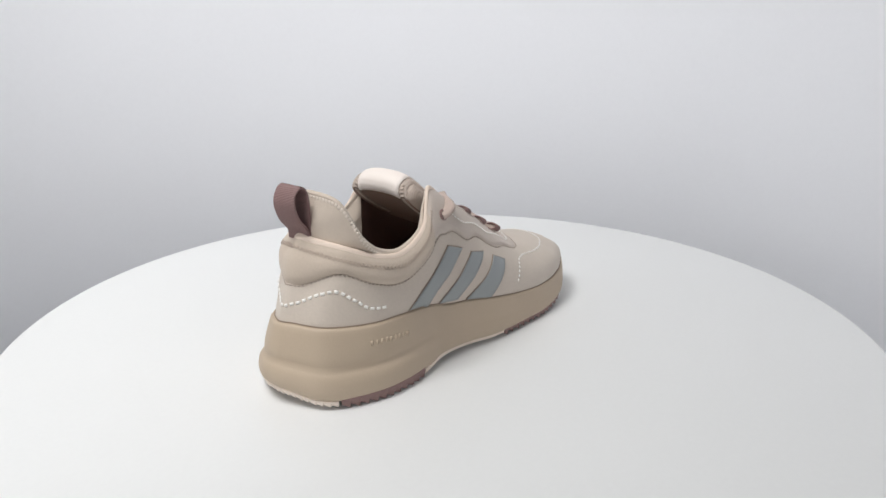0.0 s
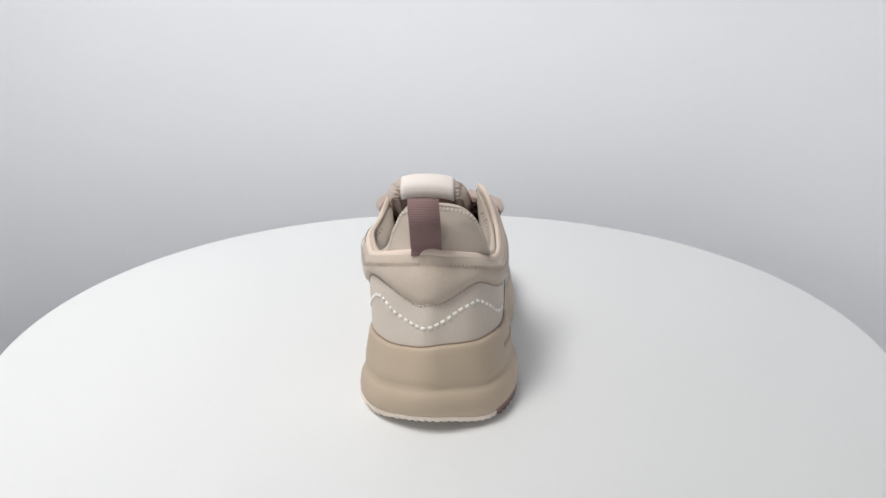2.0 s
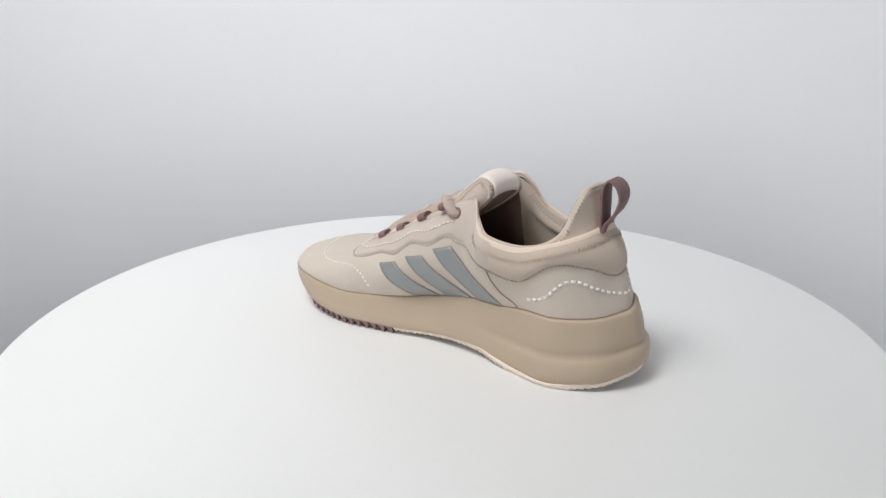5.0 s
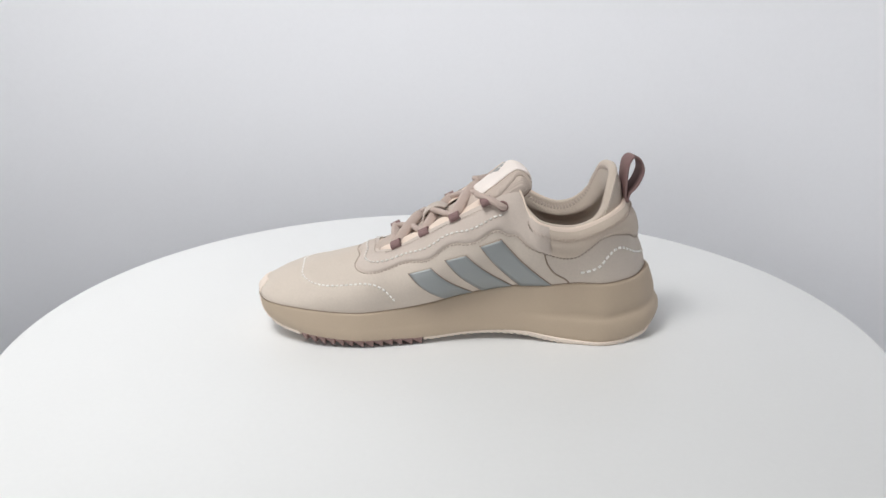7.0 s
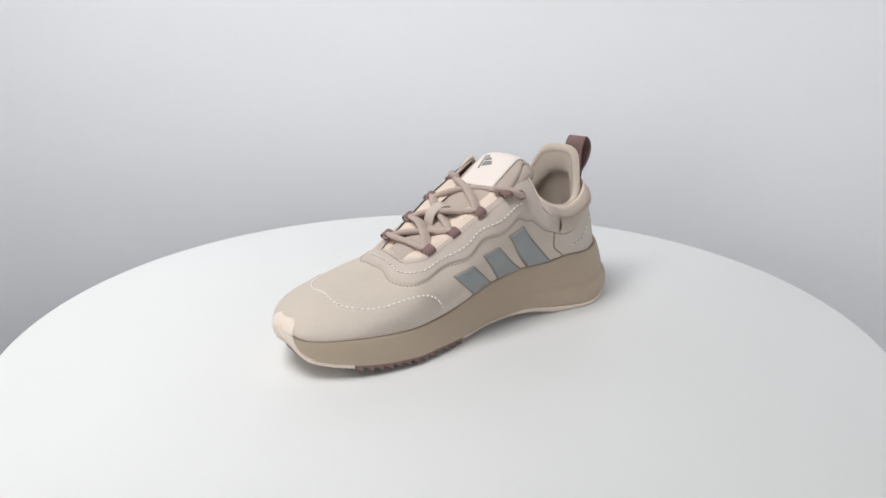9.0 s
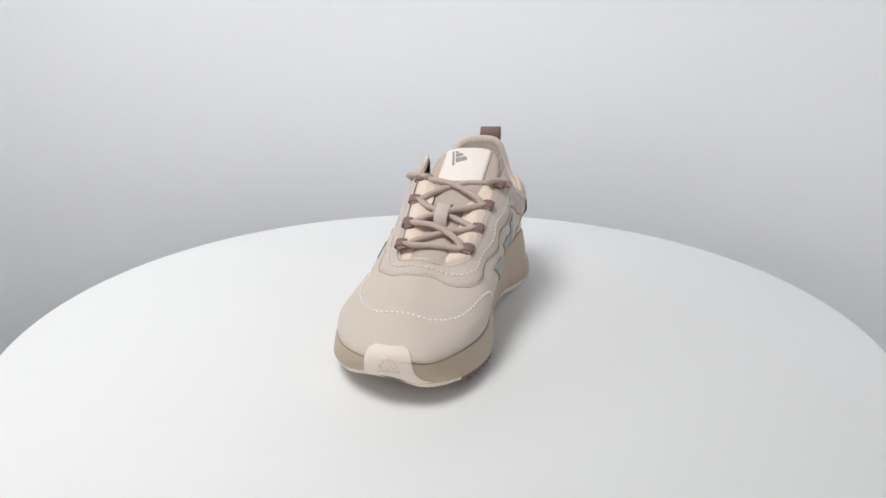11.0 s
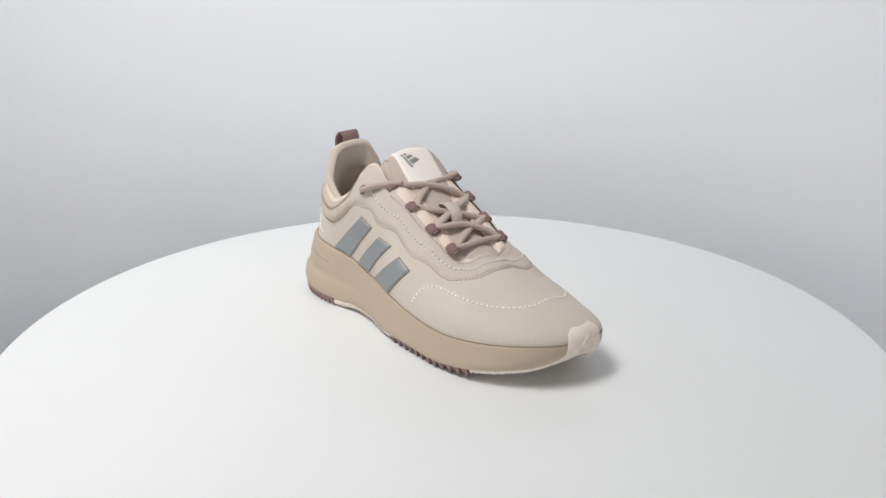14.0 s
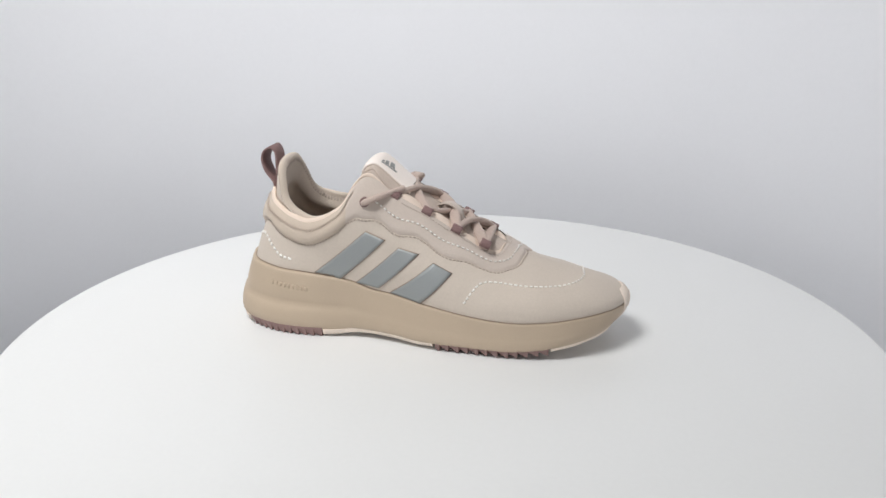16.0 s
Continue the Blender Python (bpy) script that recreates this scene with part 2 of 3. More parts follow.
part("edge_stitching", *dashes(*lacing_row(-6.8, 6.8, .84), 1.0, 2.3, .6, .25), THREAD, sneaker, "fine grey stitching along the throat", kind="stuff")
part("lacing_stitching", *dashes(*lacing_row(-7.2, 7.6), 2.1, 3.6, 1.15, .45), STITCH, sneaker, "white decorative stitching", kind="stuff")


def surface_row(table, h):
    path = smooth_path(table, 260)
    return [on_wall(s, v, h) for s, v in path], [wall_normal(s, v) for s, v in path]


TOE_ROW = [(5.05, .17), (4.8, .33), (4.5, .46), (4, .52), (3, .5), (2, .48), (1, .49), (0, .52), (-1, .49), (-2, .45), (-3, .49), (-3.6, .39), (-4, .17)]
HEEL_ROW = [(11.6, .21), (12, .235), (12.4, .35), (12.9, .45), (13.4, .38), (14, .24), (15, .19), (16, .23), (16.8, .36), (17.4, .49), (17.8, .46), (18.3, .28), (18.9, .2)]
part("toe_stitching", *dashes(*surface_row(TOE_ROW, .3), 2.2, 3.5, 1.35, .5), STITCH, sneaker, "white stitching across the toe", kind="stuff")
part("heel_stitching", *dashes(*surface_row(HEEL_ROW, .4), 2.8, 4.2, 1.9, .6), STITCH, sneaker, "white stitching round the heel", kind="stuff")

side_seam = [on_wall(s, v, .3 if v < seam_v(s) else 2.6) for s, v in smooth_path([(19.95, .56), (19.9, .4), (19.7, .24), (19.35, .1), (19.2, 0)], 40)]
part("side_seam", *sweep(side_seam, oval(.55, .35, 6), (0, 1, 0)), SEAM, sneaker, "dark stitched quarter seam")

# ---- stripes ----
from mathutils.bvhtree import BVHTree

WALL_TREE = BVHTree.FromPolygons(*[[tuple(map(float, v)) for v in part_v] if i == 0 else part_v for i, part_v in enumerate(grid(wall, S_ALL, np.linspace(0, 1, 29), True))])


def side_point(x, z, side, h):
    p, n, _, _ = WALL_TREE.ray_cast((x, side * 120 + 8, z), (0, -side, 0))
    if p is None:
        p, n, _, _ = WALL_TREE.find_nearest((x, side * 50 + 8, z))
    n = n if n.y * side > 0 else -n
    return np.array(p) + np.array(n) * h


def stripe(corners, side):
    a, b, c, d = (np.array(q, float) for q in corners)

    def flat(grow, h):
        def fn(u, v):
            uu, vv = .5 + (u - .5) * grow, min(.5 + (v - .5) * (1 + (grow - 1) * .4), 1)
            bow = (.6 if side < 0 else 2.2) * math.sin(math.pi * v)
            top, bottom = a + (b - a) * uu, d + (c - d) * uu
            q = top + (bottom - top) * vv
            return side_point(q[0] + bow, q[1], side, h)
        return fn
    us, vs = np.linspace(0, 1, 7), np.linspace(0, 1, 22)
    edge = part("stripe_edge", *grid(flat(1.07, .35), us, vs), SEAM, sneaker)
    sheet(edge, .3)
    ob = part("stripe", *grid(flat(1.0, .75), us, vs), STRIPE, sneaker, "silver-grey reflective stripe")
    sheet(ob, .25)


for quad in (((-49, 80), (-35, 75), (-69, 43.6), (-90, 45.6)), ((-25, 70), (-11, 66.5), (-40, 39.5), (-57, 41.6)), ((0, 61), (13, 55), (-8.5, 32.9), (-31, 37))):
    stripe(quad, -1)
for quad in (((-36, 78.5), (-22, 74), (-52, 41.8), (-73, 43)), ((-12, 67.5), (2, 64), (-25, 37.6), (-46, 41.2)), ((12, 58.5), (27, 54), (2, 33), (-18, 36.2))):
    stripe(quad, 1)

# ---- sole ----
SOLE_OUTER = [
    (17.5, -1.3), (18, 0.1), (14, 2.4), (9.4, 3.6), (5.4, 3.4),
    (5.2, 4), (5, 5.3), (6, 4.8), (6.5, 4.5), (6, 5.2),
    (4.8, 6.5), (4.7, 8.8), (4.8, 10.5), (5.3, 13), (8.8, 13.8)]
SOLE_INNER = [
    (9.5, 13.6), (8.8, 13.3), (5.4, 11.7), (2.1, 8), (2.3, 5.1),
    (4.3, 2.9), (6, 3), (7, 3.7), (7, 4.4), (6, 5.1),
    (5, 4.4), (5.5, 3.3), (5.8, 3.5), (8.5, 2.5), (13, 0.1)]
SOLE = np.array(SOLE_OUTER + SOLE_INNER, float)
TUCK = np.array([6.5, 6.5, 4.5, 1] + [0] * 9 + [1, 3, 4, 3, 1] + [0] * 9 + [1, 3, 5.5], float)
HEEL_LEDGE = np.array([0, 0, 0, 0, 0, 0, 0, 0, 0, .2, .6, .9, 1, 1, 1, 1, 1, 1, 1, .9, .6, .2, 0, 0, 0, 0, 0, 0, 0, 0])
#       height share, share of the flare
PROFILE = [(1.0, -.9), (1.0, .0), (.99, .12), (.96, .2), (.9, .26), (.75, .42), (.6, .57), (.5, .67), (.44, .73), (.39, .81), (.33, .91), (.25, .99), (.16, 1.05), (.08, 1.04), (.02, .94), (0, .75), (0, -1.6)]


def sole_side(s, k):
    h, e = PROFILE[k]
    b, n = catmull(FOOT, s), catmull(NORMAL, s)
    low, flare = catmull(SOLE, s)
    led = catmull(HEEL_LEDGE, s)
    out = flare * e + 0.6 - float(catmull(TUCK, s)) * max(.75 - h, 0) ** 2 * 1.8
    if 6 <= k <= 9:
        out -= led * (.2, .8, 1.9, .5)[k - 6]
    p = b + n * out
    p[2] = low + (b[2] - low) * h
    return p


rows = range(len(PROFILE))
v, f = grid(lambda s, k: sole_side(s, int(k)), S_ALL, rows, True)
k = len(PROFILE)
f += [tuple(i * k for i in range(len(S_ALL))), tuple(i * k + k - 1 for i in range(len(S_ALL)))]
part("midsole", v, f, FOAM, sneaker, "thick tan foam midsole")


def tread(s0, s1, mat, label, teeth, deep, thick=2.5):
    """One rubber piece under the edge of the sole, with saw teeth."""
    ss = np.arange(s0, s1 + .001, 0.02)
    run, last, at = 0.0, None, []
    for s in ss:
        p = sole_side(s, 12)
        run += 0 if last is None else float(np.linalg.norm(p - last))
        at.append(run)
        last = p
    lookup = dict(zip([round(float(s), 4) for s in ss], at))
    high = 1.0 if thick > 3 else .45
    ring = [(-.6, 3.4 * high), (.5, 3.9 * high), (1.3, 2.8 * high), (1.3, .8 * high), (.4, .2 - thick), (-1.5, -thick), (-14, -thick), (-14, 1)]

    def fn(s, j):
        o, h = ring[int(j)]
        b, n = catmull(FOOT, s), catmull(NORMAL, s)
        low, flare = catmull(SOLE, s)
        tooth = (lookup[round(float(s), 4)] / teeth) % 1.0
        if 3 <= j <= 5:
            o -= deep * (.12, .4, .4)[int(j) - 3] * tooth
            h += deep * (.25, .85, .85)[int(j) - 3] * tooth
        heel = min(max(float(catmull(HEEL_LEDGE, s)), 0), 1) if 2 <= j <= 5 else 0
        p = b + n * (flare * .78 + o + 1.7 * heel - float(catmull(TUCK, s)))
        p[2] = max(low + h - (1.0 if j > 2 else .8) * heel, 0.15)
        return p
    v, f = grid(fn, ss, range(len(ring)))
    m = len(ring)
    f += [(i * m + m - 1, i * m, (i + 1) * m, (i + 1) * m + m - 1) for i in range(len(ss) - 1)]
    f += [tuple(range(m)), tuple(range((len(ss) - 1) * m, len(ss) * m))]
    return part("outsole", v, f, mat, sneaker, label, smooth=False)


tread(3.25, 5.7, BROWN, "mauve-brown toothed rubber tread", 7.0, 3.8, 5.0)
tread(5.74, 10.4, CREAM, "cream rubber tread", 2.6, .6)
tread(10.44, 12.75, BROWN, "mauve-brown toothed rubber tread", 6.0, 2.6, 4.2)
tread(12.79, 25.2, CREAM, "cream rubber tread", 4.8, 1.1)
tread(25.24, 28.1, BROWN, "mauve-brown toothed rubber tread", 7.0, 3.8, 5.0)
tread(28.14, 33.21, CREAM, "cream rubber tread", 2.6, .8)

# thin dark cord along the joint of upper and midsole
welt = [catmull(FOOT, s) + catmull(NORMAL, s) * .35 + np.array((0, 0, .5)) for s in S_ALL]
part("sole_seam", *sweep(welt, oval(.3, .3, 6), (0, 0, 1), True), SEAM, sneaker, "dark glue seam above the midsole")

# ---- toe bumper ----
FRONT = joined([grid(wall, S_ALL, np.linspace(0, 1, 29), True), (v, f)])
FRONT_TREE = BVHTree.FromPolygons([tuple(map(float, q)) for q in FRONT[0]], FRONT[1])
BUMP_W = np.array([(15.5, -5, 25), (17.5, -5, 21), (20, -5, 18), (24, -5.5, 16), (29.5, -6, 15), (33.5, -6, 14.2), (36.8, -6, 12.2), (39, -6, 8)], float)


def bumper_point(u, w, h=0.9):
    z, mid, half = catmull(BUMP_W, w * (len(BUMP_W) - 1), False)
    y = mid + half * u
    p, n, _, _ = FRONT_TREE.ray_cast((200, y, z), (-1, 0, 0))
    if p is None:
        p, n, _, _ = FRONT_TREE.find_nearest((140, y, z))
    rim = (1 - abs(u) ** 10) * (1 - max(w - .8, 0) / .2 * .9)
    return np.array((p[0] + h * (.2 + .8 * rim), y, z))


ACROSS_B, UP_B = np.linspace(-1, 1, 41), np.linspace(0, 1, 30)
SKIN = np.array([[bumper_point(a, b) for b in UP_B] for a in ACROSS_B])
for _ in range(10):
    X = SKIN[:, :, 0].copy()
    SKIN[1:-1, 1:-1, 0] = (X[1:-1, 1:-1] * 2 + X[1:-1, :-2] + X[1:-1, 2:] + X[:-2, 1:-1] + X[2:, 1:-1]) / 6
bumper = part("toe_bumper", *grid(lambda i, j: SKIN[i, j], range(41), range(30)), CREAM, sneaker, "cream rubber toe bumper with embossed mark")
sheet(bumper, .9)


SKIN_TREE = BVHTree.FromPolygons([tuple(map(float, q)) for q in SKIN.reshape(-1, 3)], grid(lambda i, j: 0, range(41), range(30))[1])


def bumper_bar(y0, z0, y1, z1, w):
    path = []
    for q in np.linspace(0, 1, 9):
        y, z = y0 + (y1 - y0) * q, z0 + (z1 - z0) * q
        p, n, _, _ = SKIN_TREE.ray_cast((200, y, z), (-1, 0, 0))
        path.append(np.array((p[0] + .6, y, z)))
    return sweep(path, strip(w, .5, .2), (1, 0, .3))


for y0, z0, y1, z1, w in ((-11.5, 28.5, -10, 26, .9), (-9.5, 31, -6.5, 26, .9), (-7.2, 34, -2.5, 26, .9), (-5.4, 35.5, 1.0, 26, .5), (-13, 26, -7.5, 34, .35)):
    part("embossed_mark", *bumper_bar(y0, z0, y1, z1, w), CREAM, bumper)
for i in range(6):
    part("embossed_mark", *bumper_bar(-13 + i * 2.5, 23.8, -11.2 + i * 2.5, 23.8, .75), CREAM, bumper)

# ---- collar ----
PIPE_S = np.arange(7.2, 22.71, 0.1)
DEEP = [1.7 + 1.3 * min(max((s - 8.6) / 1.2, 0), max((21.4 - s) / 1.2, 0), 1) for s in PIPE_S]


def piping_point(i, k):
    s, a = PIPE_S[i], 2 * math.pi * k / 14
    n = wall_normal(s, .96)
    thin = min((s - 7.1) / .9, (22.8 - s) / .9, 1)
    up = wall(s, 1) - wall(s, .94)
    up /= np.linalg.norm(up)
    return wall(s, 1) + up * (1.8 - DEEP[i] + DEEP[i] * math.sin(a)) * thin + n * (.7 - 1.1 * (DEEP[i] - 1.7) + 1.5 * math.cos(a)) * thin


part("collar_piping", *grid(piping_point, range(len(PIPE_S)), range(15)), PIPING, sneaker, "peach piping along the collar")

RIM = np.array([(-46, -15, 111), (-56, -20.5, 107), (-67.5, -26.5, 95.5), (-87, -26.5, 87.5), (-101, -22.5, 89.5), (-112, -19.5, 99), (-116.5, -14, 112), (-119, -6, 121.5),
                (-120, 11, 124.5), (-118, 24, 122.5), (-114.5, 30, 112), (-109.5, 35, 98), (-100, 41, 90), (-85, 44.5, 87.5), (-66, 46.5, 92), (-56, 42, 100.5), (-47, 35.5, 111)], float)
RIM_S = np.array([8.2, 9, 10, 11, 12, 12.9, 13.7, 14.4, 15, 15.6, 16.3, 17.1, 18, 19, 20, 21, 21.8])
MIDDLE = np.array((-88, 9, 0))


def lining_point(i, j):
    r, s = catmull(RIM, i, False), float(catmull(RIM_S, i, False))
    t, foot = catmull(TOP, s), catmull(FOOT, s)
    pad = min(1, .22 + .78 * min(i, len(RIM) - 1 - i) / 3.6)
    r = t + (r - t) * pad
    inward = MIDDLE - r
    inward[2] = 0
    inward *= pad / np.linalg.norm(inward)
    low = t + inward * 1.5 - np.array((0, 0, 7))
    floor = foot + (MIDDLE - foot) * .2
    floor[2] = foot[2] + 2
    fold = r[2] - t[2]
    keys = [low, t + inward * 2.6 + np.array((0, 0, .15 * max(fold, 0))), r - inward * 3.0 - np.array((0, 0, 4.0)), r - inward * 2.2 - np.array((0, 0, .9)), r,
            r + inward * 2.0 - np.array((0, 0, 1.1)), r + inward * 3 - np.array((0, 0, 5)), (r * .72 + floor * .28) + inward * 5.5, (r * .58 + floor * .42) + inward * 1.5, floor]
    return catmull(np.array(keys), j, False)


part("lining", *grid(lining_point, np.linspace(0, len(RIM) - 1, 97), np.linspace(0, 8.5, 37)), KNIT, sneaker, "padded beige knit lining with raised heel tab")


part("inner_lining", *grid(lining_point, np.linspace(0, len(RIM) - 1, 97), np.linspace(8.5, 9, 4)), INNER_CLOTH, sneaker, "mauve-brown inner cloth")


def rim_row(i0, i1, j, away):
    pts, nor = [], []
    for i in np.linspace(i0, i1, 200):
        p, a, b = lining_point(i, j), lining_point(i, j + .1), lining_point(i + .05, j)
        n = np.cross(b - p, a - p)
        n /= np.linalg.norm(n)
        d = (p - MIDDLE) * away
        n = n if n[0] * d[0] + n[1] * d[1] > 0 else -n
        pts.append(p + n * .1)
        nor.append(n)
    return pts, nor


def zigzag(s0, s1, near, far):
    """A thread going to and fro under the collar edge."""
    pts, s, k = [], s0, 0
    while s < s1:
        v = below_top(s, (near, far)[k % 2])
        lo = seam_v(s)
        pts.append(panel(s, (v - lo) / (1 - lo)) + wall_normal(s, v) * .45)
        s += 1.25 / (np.linalg.norm(wall(s + .1, 1) - wall(s, 1)) * 10)
        k += 1
    return pts


part("collar_stitching", *sweep(zigzag(9.0, 21.0, 5.6, 8.0), oval(.26, .22, 6), (.1, .2, 1)), SOFT_THREAD, sneaker, "grey zigzag stitching under the collar edge", kind="stuff")
part("lining_stitching", *dashes(*rim_row(3.2, 12.8, 2.1, 1), 1.7, 2.4, 2.2, .2), CREAM_THREAD, sneaker, "cream zigzag stitching on the lining rim", kind="stuff")
part("inner_stitching", *dashes(*rim_row(1.2, 14.8, 6.0, -1), 1.5, 2.5, 3.6, .4), SOFT_THREAD, sneaker, "taupe zigzag stitching inside the collar", kind="stuff")


def insole_point(s, w):
    a = catmull(FOOT, s)
    mid = np.array((np.clip(a[0], -120, 95), 8 - .1 * (a[0] + 88) * .9, 0))
    p = a + (mid - a) * (0.08 + .92 * w)
    p[2] = a[2] + 2 - 2 * w
    return p


part("insole", *grid(insole_point, S_ALL, np.linspace(0, 1, 8), True), INSOLE, sneaker, "dark brown insole")

# ---- tongue ----
SPINE = np.array([(62, -2, 57, 15), (48, 0, 63.5, 17.5), (34, 1, 69.2, 18.5), (13, 3, 79.8, 20), (-8, 5.5, 91.5, 22), (-22, 7.5, 102.5, 26.5), (-35, 9.5, 113, 27), (-44, 11, 120.5, 24.5), (-49, 11.5, 123.5, 21.5),
                  (-54, 12, 122, 21.5), (-57, 12.3, 118, 23), (-55, 12, 112, 24), (-40, 10, 100, 24), (-20, 8, 88, 20), (10, 2, 74, 18)], float)


def tongue_point(i, u, lift=0.0):
    x, y, z, half = catmull(SPINE, i, False)
    d = catmull(SPINE, min(i + .05, len(SPINE) - 1), False) - catmull(SPINE, max(i - .05, 0), False)
    up = np.array((d[2], 0, -d[0])) / (math.hypot(d[0], d[2]) + 1e-9)
    return np.array((x, y + half * u, z)) + up * lift + np.array((0, 0, 0.8 * u * min(max((i - 3.5) / 2, 0), 1))) - np.array((0, 0, (8.0 - 3.5 * min(max((i - 6) / 2, 0), 1)) * abs(u) ** 2.6))


tongue = part("tongue", *grid(lambda i, u: tongue_point(i, u), np.linspace(0, 10.6, 80), np.linspace(-1, 1, 15)), RIB, sneaker, "taupe ribbed padded tongue")
sheet(tongue, 2.2)
back = part("tongue_lining", *grid(lambda i, u: tongue_point(i, u), np.linspace(10.6, len(SPINE) - 1, 30), np.linspace(-1, 1, 15)), TONGUE_BACK, tongue, "taupe cloth on the back of the tongue")
sheet(back, 2.0)


def flank_point(side):
    def fn(i, w):
        a, b = tongue_point(i, side), tongue_point(8.5 + (8.5 - i) * 1.2, side)
        return a + (b - a) * w + np.array((0, side * 2.6 * math.sin(math.pi * w) ** .7, 0))
    return fn


for side in (-1, 1):
    part("tongue_flank", *grid(flank_point(side), np.linspace(4, 8.45, 30), np.linspace(0, 1, 9)), RIB, tongue, "padded taupe side of the tongue")

def tongue_row(i0, i1, u):
    pts, nor = [], []
    for i in np.linspace(i0, i1, 60):
        p = tongue_point(i, u, 1.3)
        n = tongue_point(i, u, 2.3) - p
        pts.append(p)
        nor.append(n / np.linalg.norm(n))
    return pts, nor


for side in (-1, 1):
    part("tongue_stitching", *dashes(*tongue_row(9.4, 12.6, .84 * side), 1.4, 2.5, 4.2, .9), SOFT_THREAD, tongue, "taupe zigzag stitching on the back of the tongue", kind="stuff")

label = part("tongue_label", *grid(lambda i, u: tongue_point(i, u * 17.4 / catmull(SPINE, i, False)[3], 1.7), np.linspace(5.1, 10.9, 60), np.linspace(-1, 1, 15)), LABEL, tongue, "cream satin tongue label")
sheet(label, 1.0)


def mark(corners):
    a, b, c, d = (np.array(q, float) for q in corners)

    def fn(x, y):
        q = (a + (b - a) * x) * (1 - y) + (d + (c - d) * x) * y
        return tongue_point(q[0], -.56 + (q[1] + .63) * .92, 2.3)
    ob = part("printed_mark", *grid(fn, np.linspace(0, 1, 6), np.linspace(0, 1, 8)), PRINT, label)
    sheet(ob, .4)


mark(((7.45, -.50), (7.15, -.46), (7.2, -.34), (7.42, -.40)))
mark(((7.05, -.45), (6.72, -.39), (6.85, -.14), (7.08, -.22)))
mark(((6.62, -.37), (6.25, -.31), (6.45, .03), (6.72, -.06)))
mark(((7.5, -.63), (6.1, -.40), (6.06, -.33), (7.46, -.55)))

# throat lining under the lacing
def gusset_point(s, w):
    t = wall(s, 1)
    mid = np.array((min(t[0], 44), 3 - .06 * t[0], t[2] + 1))
    return t + (mid - t) * w * .55 + np.array((0, 0, (1.9 + 1.3 * math.cos(s * 2 * math.pi / 1.1) * min(max(abs(s) - 3, 0), 1)) * math.sin(math.pi * min(w * 1.2, 1)) - .3))


part("gusset", *grid(gusset_point, np.arange(-7.0, 7.01, .1), np.linspace(0, 1, 9)), PIPING, sneaker, "peach throat lining")

# ---- lacing ----
LOOPS = {-1: [(-31, -22.5, 103), (-8, -22, 91.8), (13, -22, 79.6), (33.5, -22, 69.8)], 1: [(-27, 37.5, 102.5), (-6, 31.5, 90.6), (15, 27.5, 78.8), (34.5, 23.5, 69.4)]}
for side in (-1, 1):
    for x, y, z in LOOPS[side]:
        along = np.array((-.9, (-.02, .12)[side > 0], .44))
        along /= np.linalg.norm(along)
        over = np.cross(along, (0, 1, 0))
        over = over if over[2] > 0 else -over
        over /= np.linalg.norm(over)
        wide = np.cross(along, over)
        c = np.array((x, y, z)) + over * 1.2 + np.array((0, side * .8, 0))
        turn = np.linspace(0, 2 * math.pi, 24, endpoint=False)
        path = [c + wide * 4.2 * math.cos(a) + over * (2.3 * math.sin(a)) - np.array((0, 0, .12)) * abs(math.cos(a)) for a in turn]
        ups = [np.cross(along, path[(k + 1) % 24] - path[k - 1]) for k in range(24)]
        part("lace_loop", *sweep(path, strip(3.7, .6), ups, True), WEB, sneaker, "mauve-brown webbing lace loop")
    ring = [side_point((-50, -38)[side > 0] + 2.7 * math.cos(a), 100 + 2.7 * math.sin(a), side, 2.1) for a in np.linspace(0, 2 * math.pi, 16, endpoint=False)]
    part("eyelet", *sweep(ring, oval(.75, .75, 8), (0, side, 0), True), BROWN, sneaker, "mauve-brown eyelet ring")

BODY_LACE = oval(3.9, 2.2, 12, .75)


def lace(points):
    part("lace", *sweep(smooth_path(points, 56), BODY_LACE, (-.45, 0, 1)), LACE, sneaker, "flat woven taupe lace")


L, M = LOOPS[-1], LOOPS[1]
for a, b, arch, bow in ((M[0], L[1], 2.0, .30), (L[0], M[1], 5.2, .10), (L[1], M[2], 2.0, -.04), (M[1], L[2], 4.8, -.04), (M[2], L[3], 2.0, .10), (L[2], M[3], 5.0, .20), (L[3], M[3], 1.8, 0)):
    a, b = np.array(a, float), np.array(b, float)
    side = np.sign(b[1] - a[1])
    run = []
    for share, high in ((.2, .62), (.38, .95), (.56, 1), (.74, .85), (.88, .5)):
        late = share - bow * math.sin(math.pi * share)
        q = a + (b - a) * (late, share, late)
        run.append(q + np.array((.42, 0, .91)) * arch * high)
    lace([a + (0, -side * 3, -1.0), a + (0, side * 2, 1.0), *run, b + (0, -side * 2, .6), b + (0, side * 3, -1.5)])
eye_l, eye_m = side_point(-50, 100, -1, .8), side_point(-38, 100, 1, .8)
lace([eye_l, eye_l + (3, -1.6, 1.4), eye_l + (10, .6, 4), (-31, -21, 106), (-26, -16, 107)])
lace([eye_m, eye_m + (2.5, 1.6, 1.4), eye_m + (7, -.6, 4), (-27, 36, 105.5), (-22, 30, 106)])
part("lace_keeper", *sweep(smooth_path([(-1, 2.5, 82), (-2, 3, 91), (5, 2, 93), (13, 1, 87.5), (15, .5, 77)], 24), strip(5.0, .7), (.5, 0, 1)), STAY, tongue, "taupe lace keeper on the tongue")

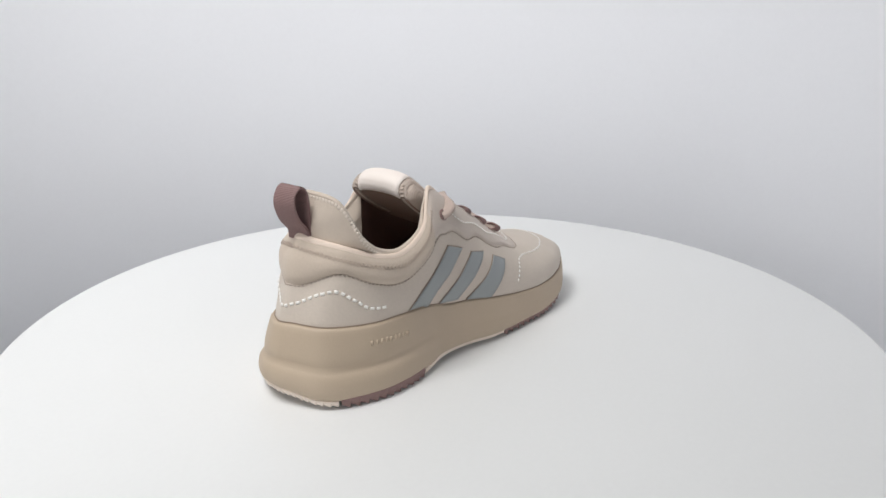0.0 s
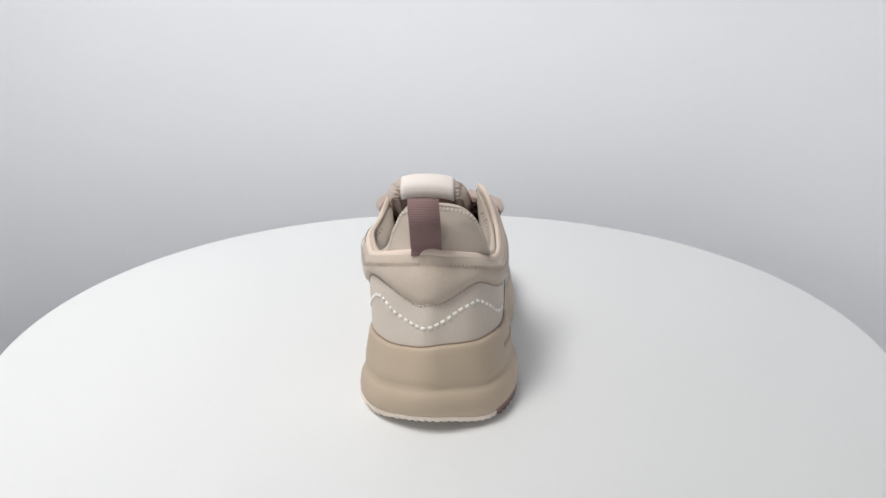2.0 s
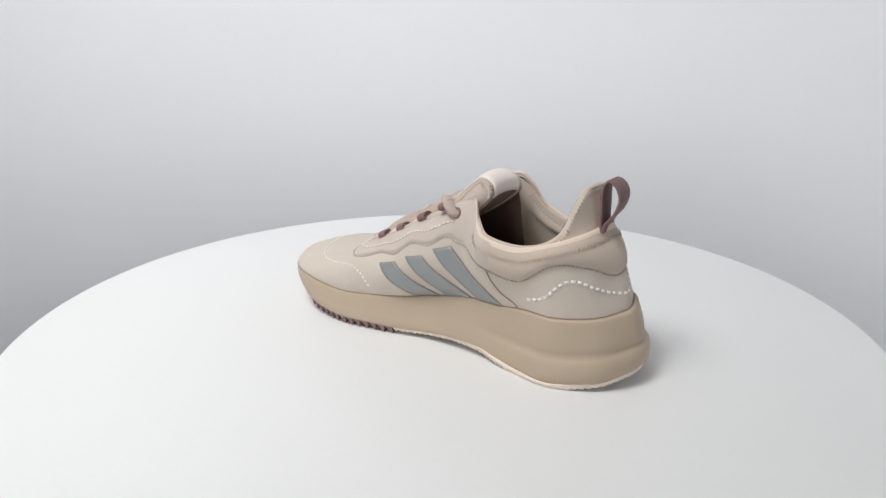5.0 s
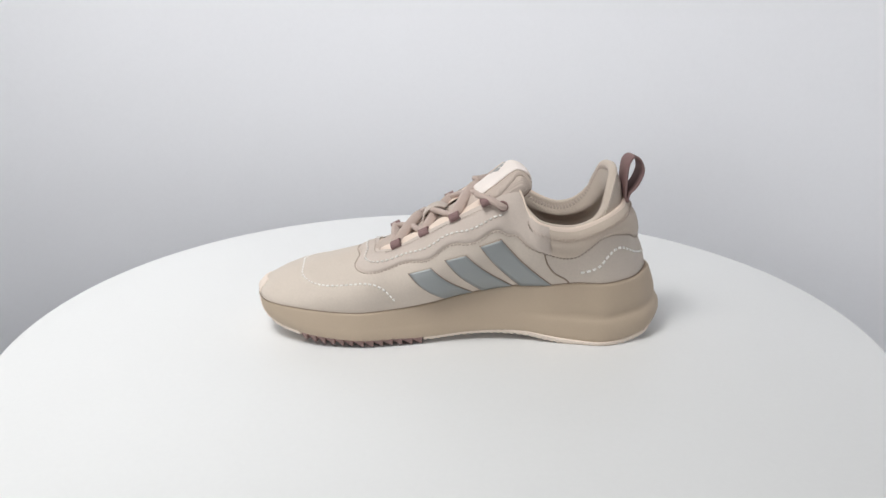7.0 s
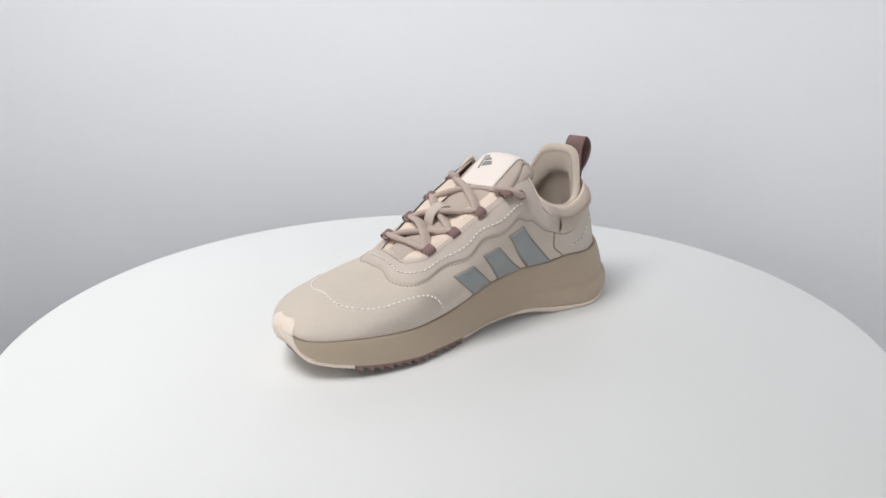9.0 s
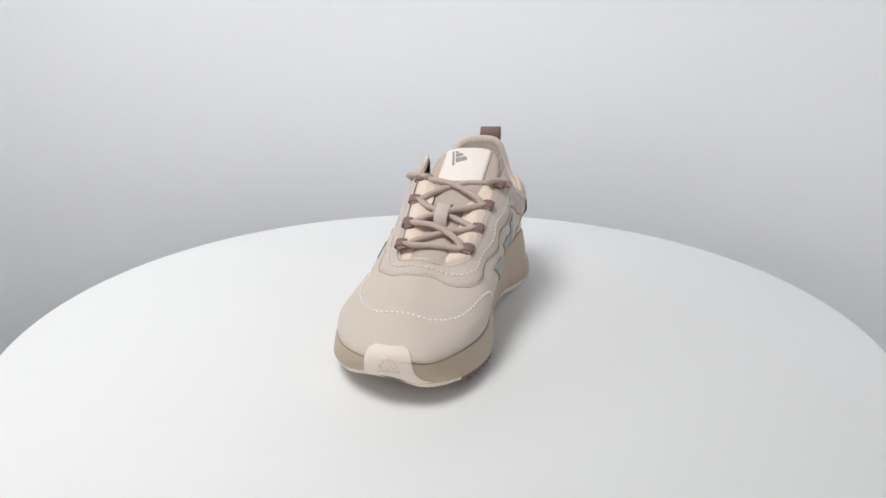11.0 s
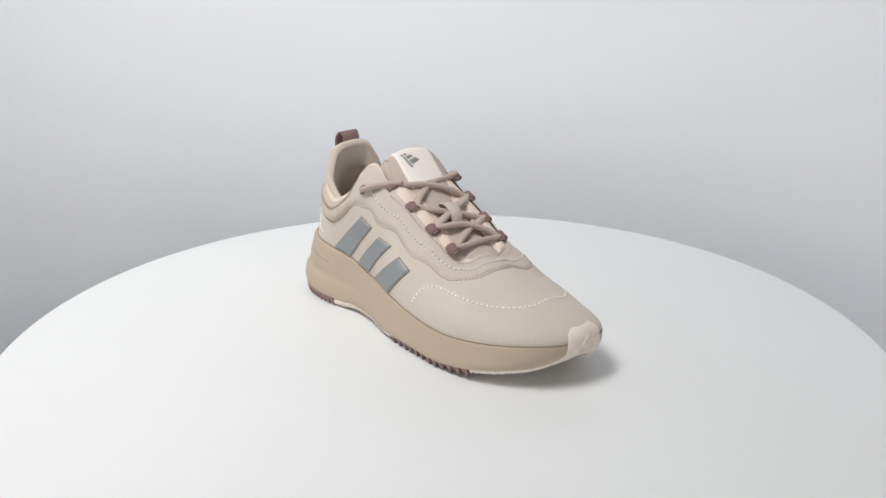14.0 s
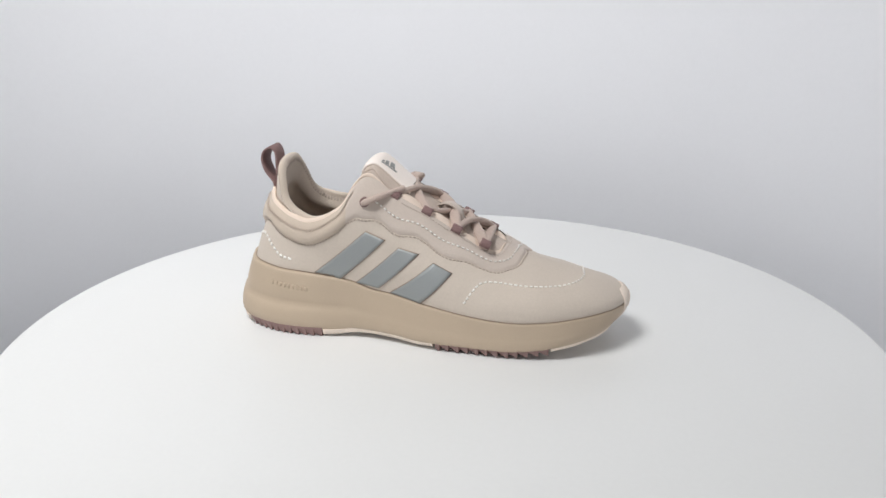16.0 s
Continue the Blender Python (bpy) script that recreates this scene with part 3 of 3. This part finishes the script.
# ---- heel pull loop and embossed word ----
part("pull_loop", *sweep(smooth_path([(-130, 14.5, 96.5), (-129.5, 14.5, 100), (-129, 15, 105), (-129, 15, 112), (-129, 15.5, 120), (-130, 16, 126), (-133.5, 16, 129.5), (-138.5, 16, 126), (-140.5, 15.5, 119), (-137.5, 15, 110), (-132, 14.5, 103), (-131, 14.5, 96.5)], 60), strip(8.6, .75), (1, 0, 0)), WEB, sneaker, "ribbed mauve-brown webbing pull loop")
for i, w in enumerate((2.0, 1.2, 2.2, 2.0, 2.2, 1.4, 2.2, 2.2, 3.2)):
    at = -122 + i * 3.4
    p, n, _, _ = FRONT_TREE.ray_cast((at, -90, 36.5 - i * .25), (0, 1, 0))
    part("embossed_bar", *dash(np.array(p), np.array((1.0, 0.03, -.08)), np.array((0, -1.0, 0)), w * 1.1, 3.8, .9), FOAM, sneaker)


# ---- turntable and studio ----
def lathe(profile, n, mat, name, parent=None, label=""):
    vs = [(r * math.cos(2 * math.pi * i / n), r * math.sin(2 * math.pi * i / n), z) for i in range(n) for r, z in profile]
    m, fs = len(profile), []
    for i in range(n):
        for j in range(m - 1):
            a, b = i * m + j, ((i + 1) % n) * m + j
            fs.append((a, b, b + 1, a + 1))
    fs += [tuple(i * m for i in range(n)), tuple(i * m + m - 1 for i in range(n))]
    return part(name, vs, fs, mat, parent, label, smooth=False, scale=1.0)


turntable = tagged(new("turntable"), "round white display turntable under the shoe", "turntable")
lathe([(0.2960, 0.0), (0.2985, -0.0006), (0.2998, -0.002), (0.3, -0.004), (0.3, -0.016), (0.2985, -0.018), (0.295, -0.0185)], 160, WHITE, "disc", turntable, "white satin disc")
lathe([(0.14, -0.0187), (0.14, -0.08), (0.05, -0.085), (0.05, -0.87), (0.2, -0.88), (0.2, -0.9)], 64, WHITE, "base", turntable, "white pedestal under the disc")


def arc_wall(r, a0, a1, z0, z1, thick, mat, name):
    def fn(a, z):
        return (r * math.cos(a), r * math.sin(a), z)
    ob = part(name, *grid(fn, np.linspace(radians(a0), radians(a1), 97), np.linspace(z0, z1, 12)), mat, scale=1.0)
    ob.modifiers.new("thickness", "SOLIDIFY").thickness = thick
    return tagged(ob, "curved white vinyl studio backdrop", "backdrop", kind="structure")


arc_wall(0.47, -25, 168, -0.9, 0.5, 0.004, PAPER, "backdrop")


def slab(name, lo, hi, mat, label, category):
    vs = [(x, y, z) for x in (lo[0], hi[0]) for y in (lo[1], hi[1]) for z in (lo[2], hi[2])]
    ob = part(name, vs, [(0, 1, 3, 2), (4, 5, 7, 6), (0, 1, 5, 4), (2, 3, 7, 6), (0, 2, 6, 4), (1, 3, 7, 5)], mat, smooth=False, scale=1.0)
    return tagged(ob, label, category, kind="structure")


slab("floor", (-1.5, -2, -1.0), (1.5, 1.2, -0.9), ROOM, "plain light grey studio floor", "floor")
slab("wall_north", (-1.5, 1.2, -1.0), (1.5, 1.3, 2.2), ROOM, "plain light grey painted wall", "wall")
slab("wall_south", (-1.5, -2.1, -1.0), (1.5, -2.0, 2.2), ROOM, "plain light grey painted wall", "wall")
slab("wall_east", (1.5, -2.1, -1.0), (1.6, 1.3, 2.2), ROOM, "plain light grey painted wall", "wall")
slab("wall_west", (-1.6, -2.1, -1.0), (-1.5, 1.3, 2.2), ROOM, "plain light grey painted wall", "wall")
slab("ceiling", (-1.6, -2.1, 2.2), (1.6, 1.3, 2.3), ROOM, "plain light grey ceiling", "ceiling")


def motions():
    turn = [(t * 0.5, pose(0, 0, 0, 0, 0, 55.30 + 18.473 * t * 0.5)) for t in range(33)]
    walk(sneaker, turn)
    walk(turntable, turn)


motions()
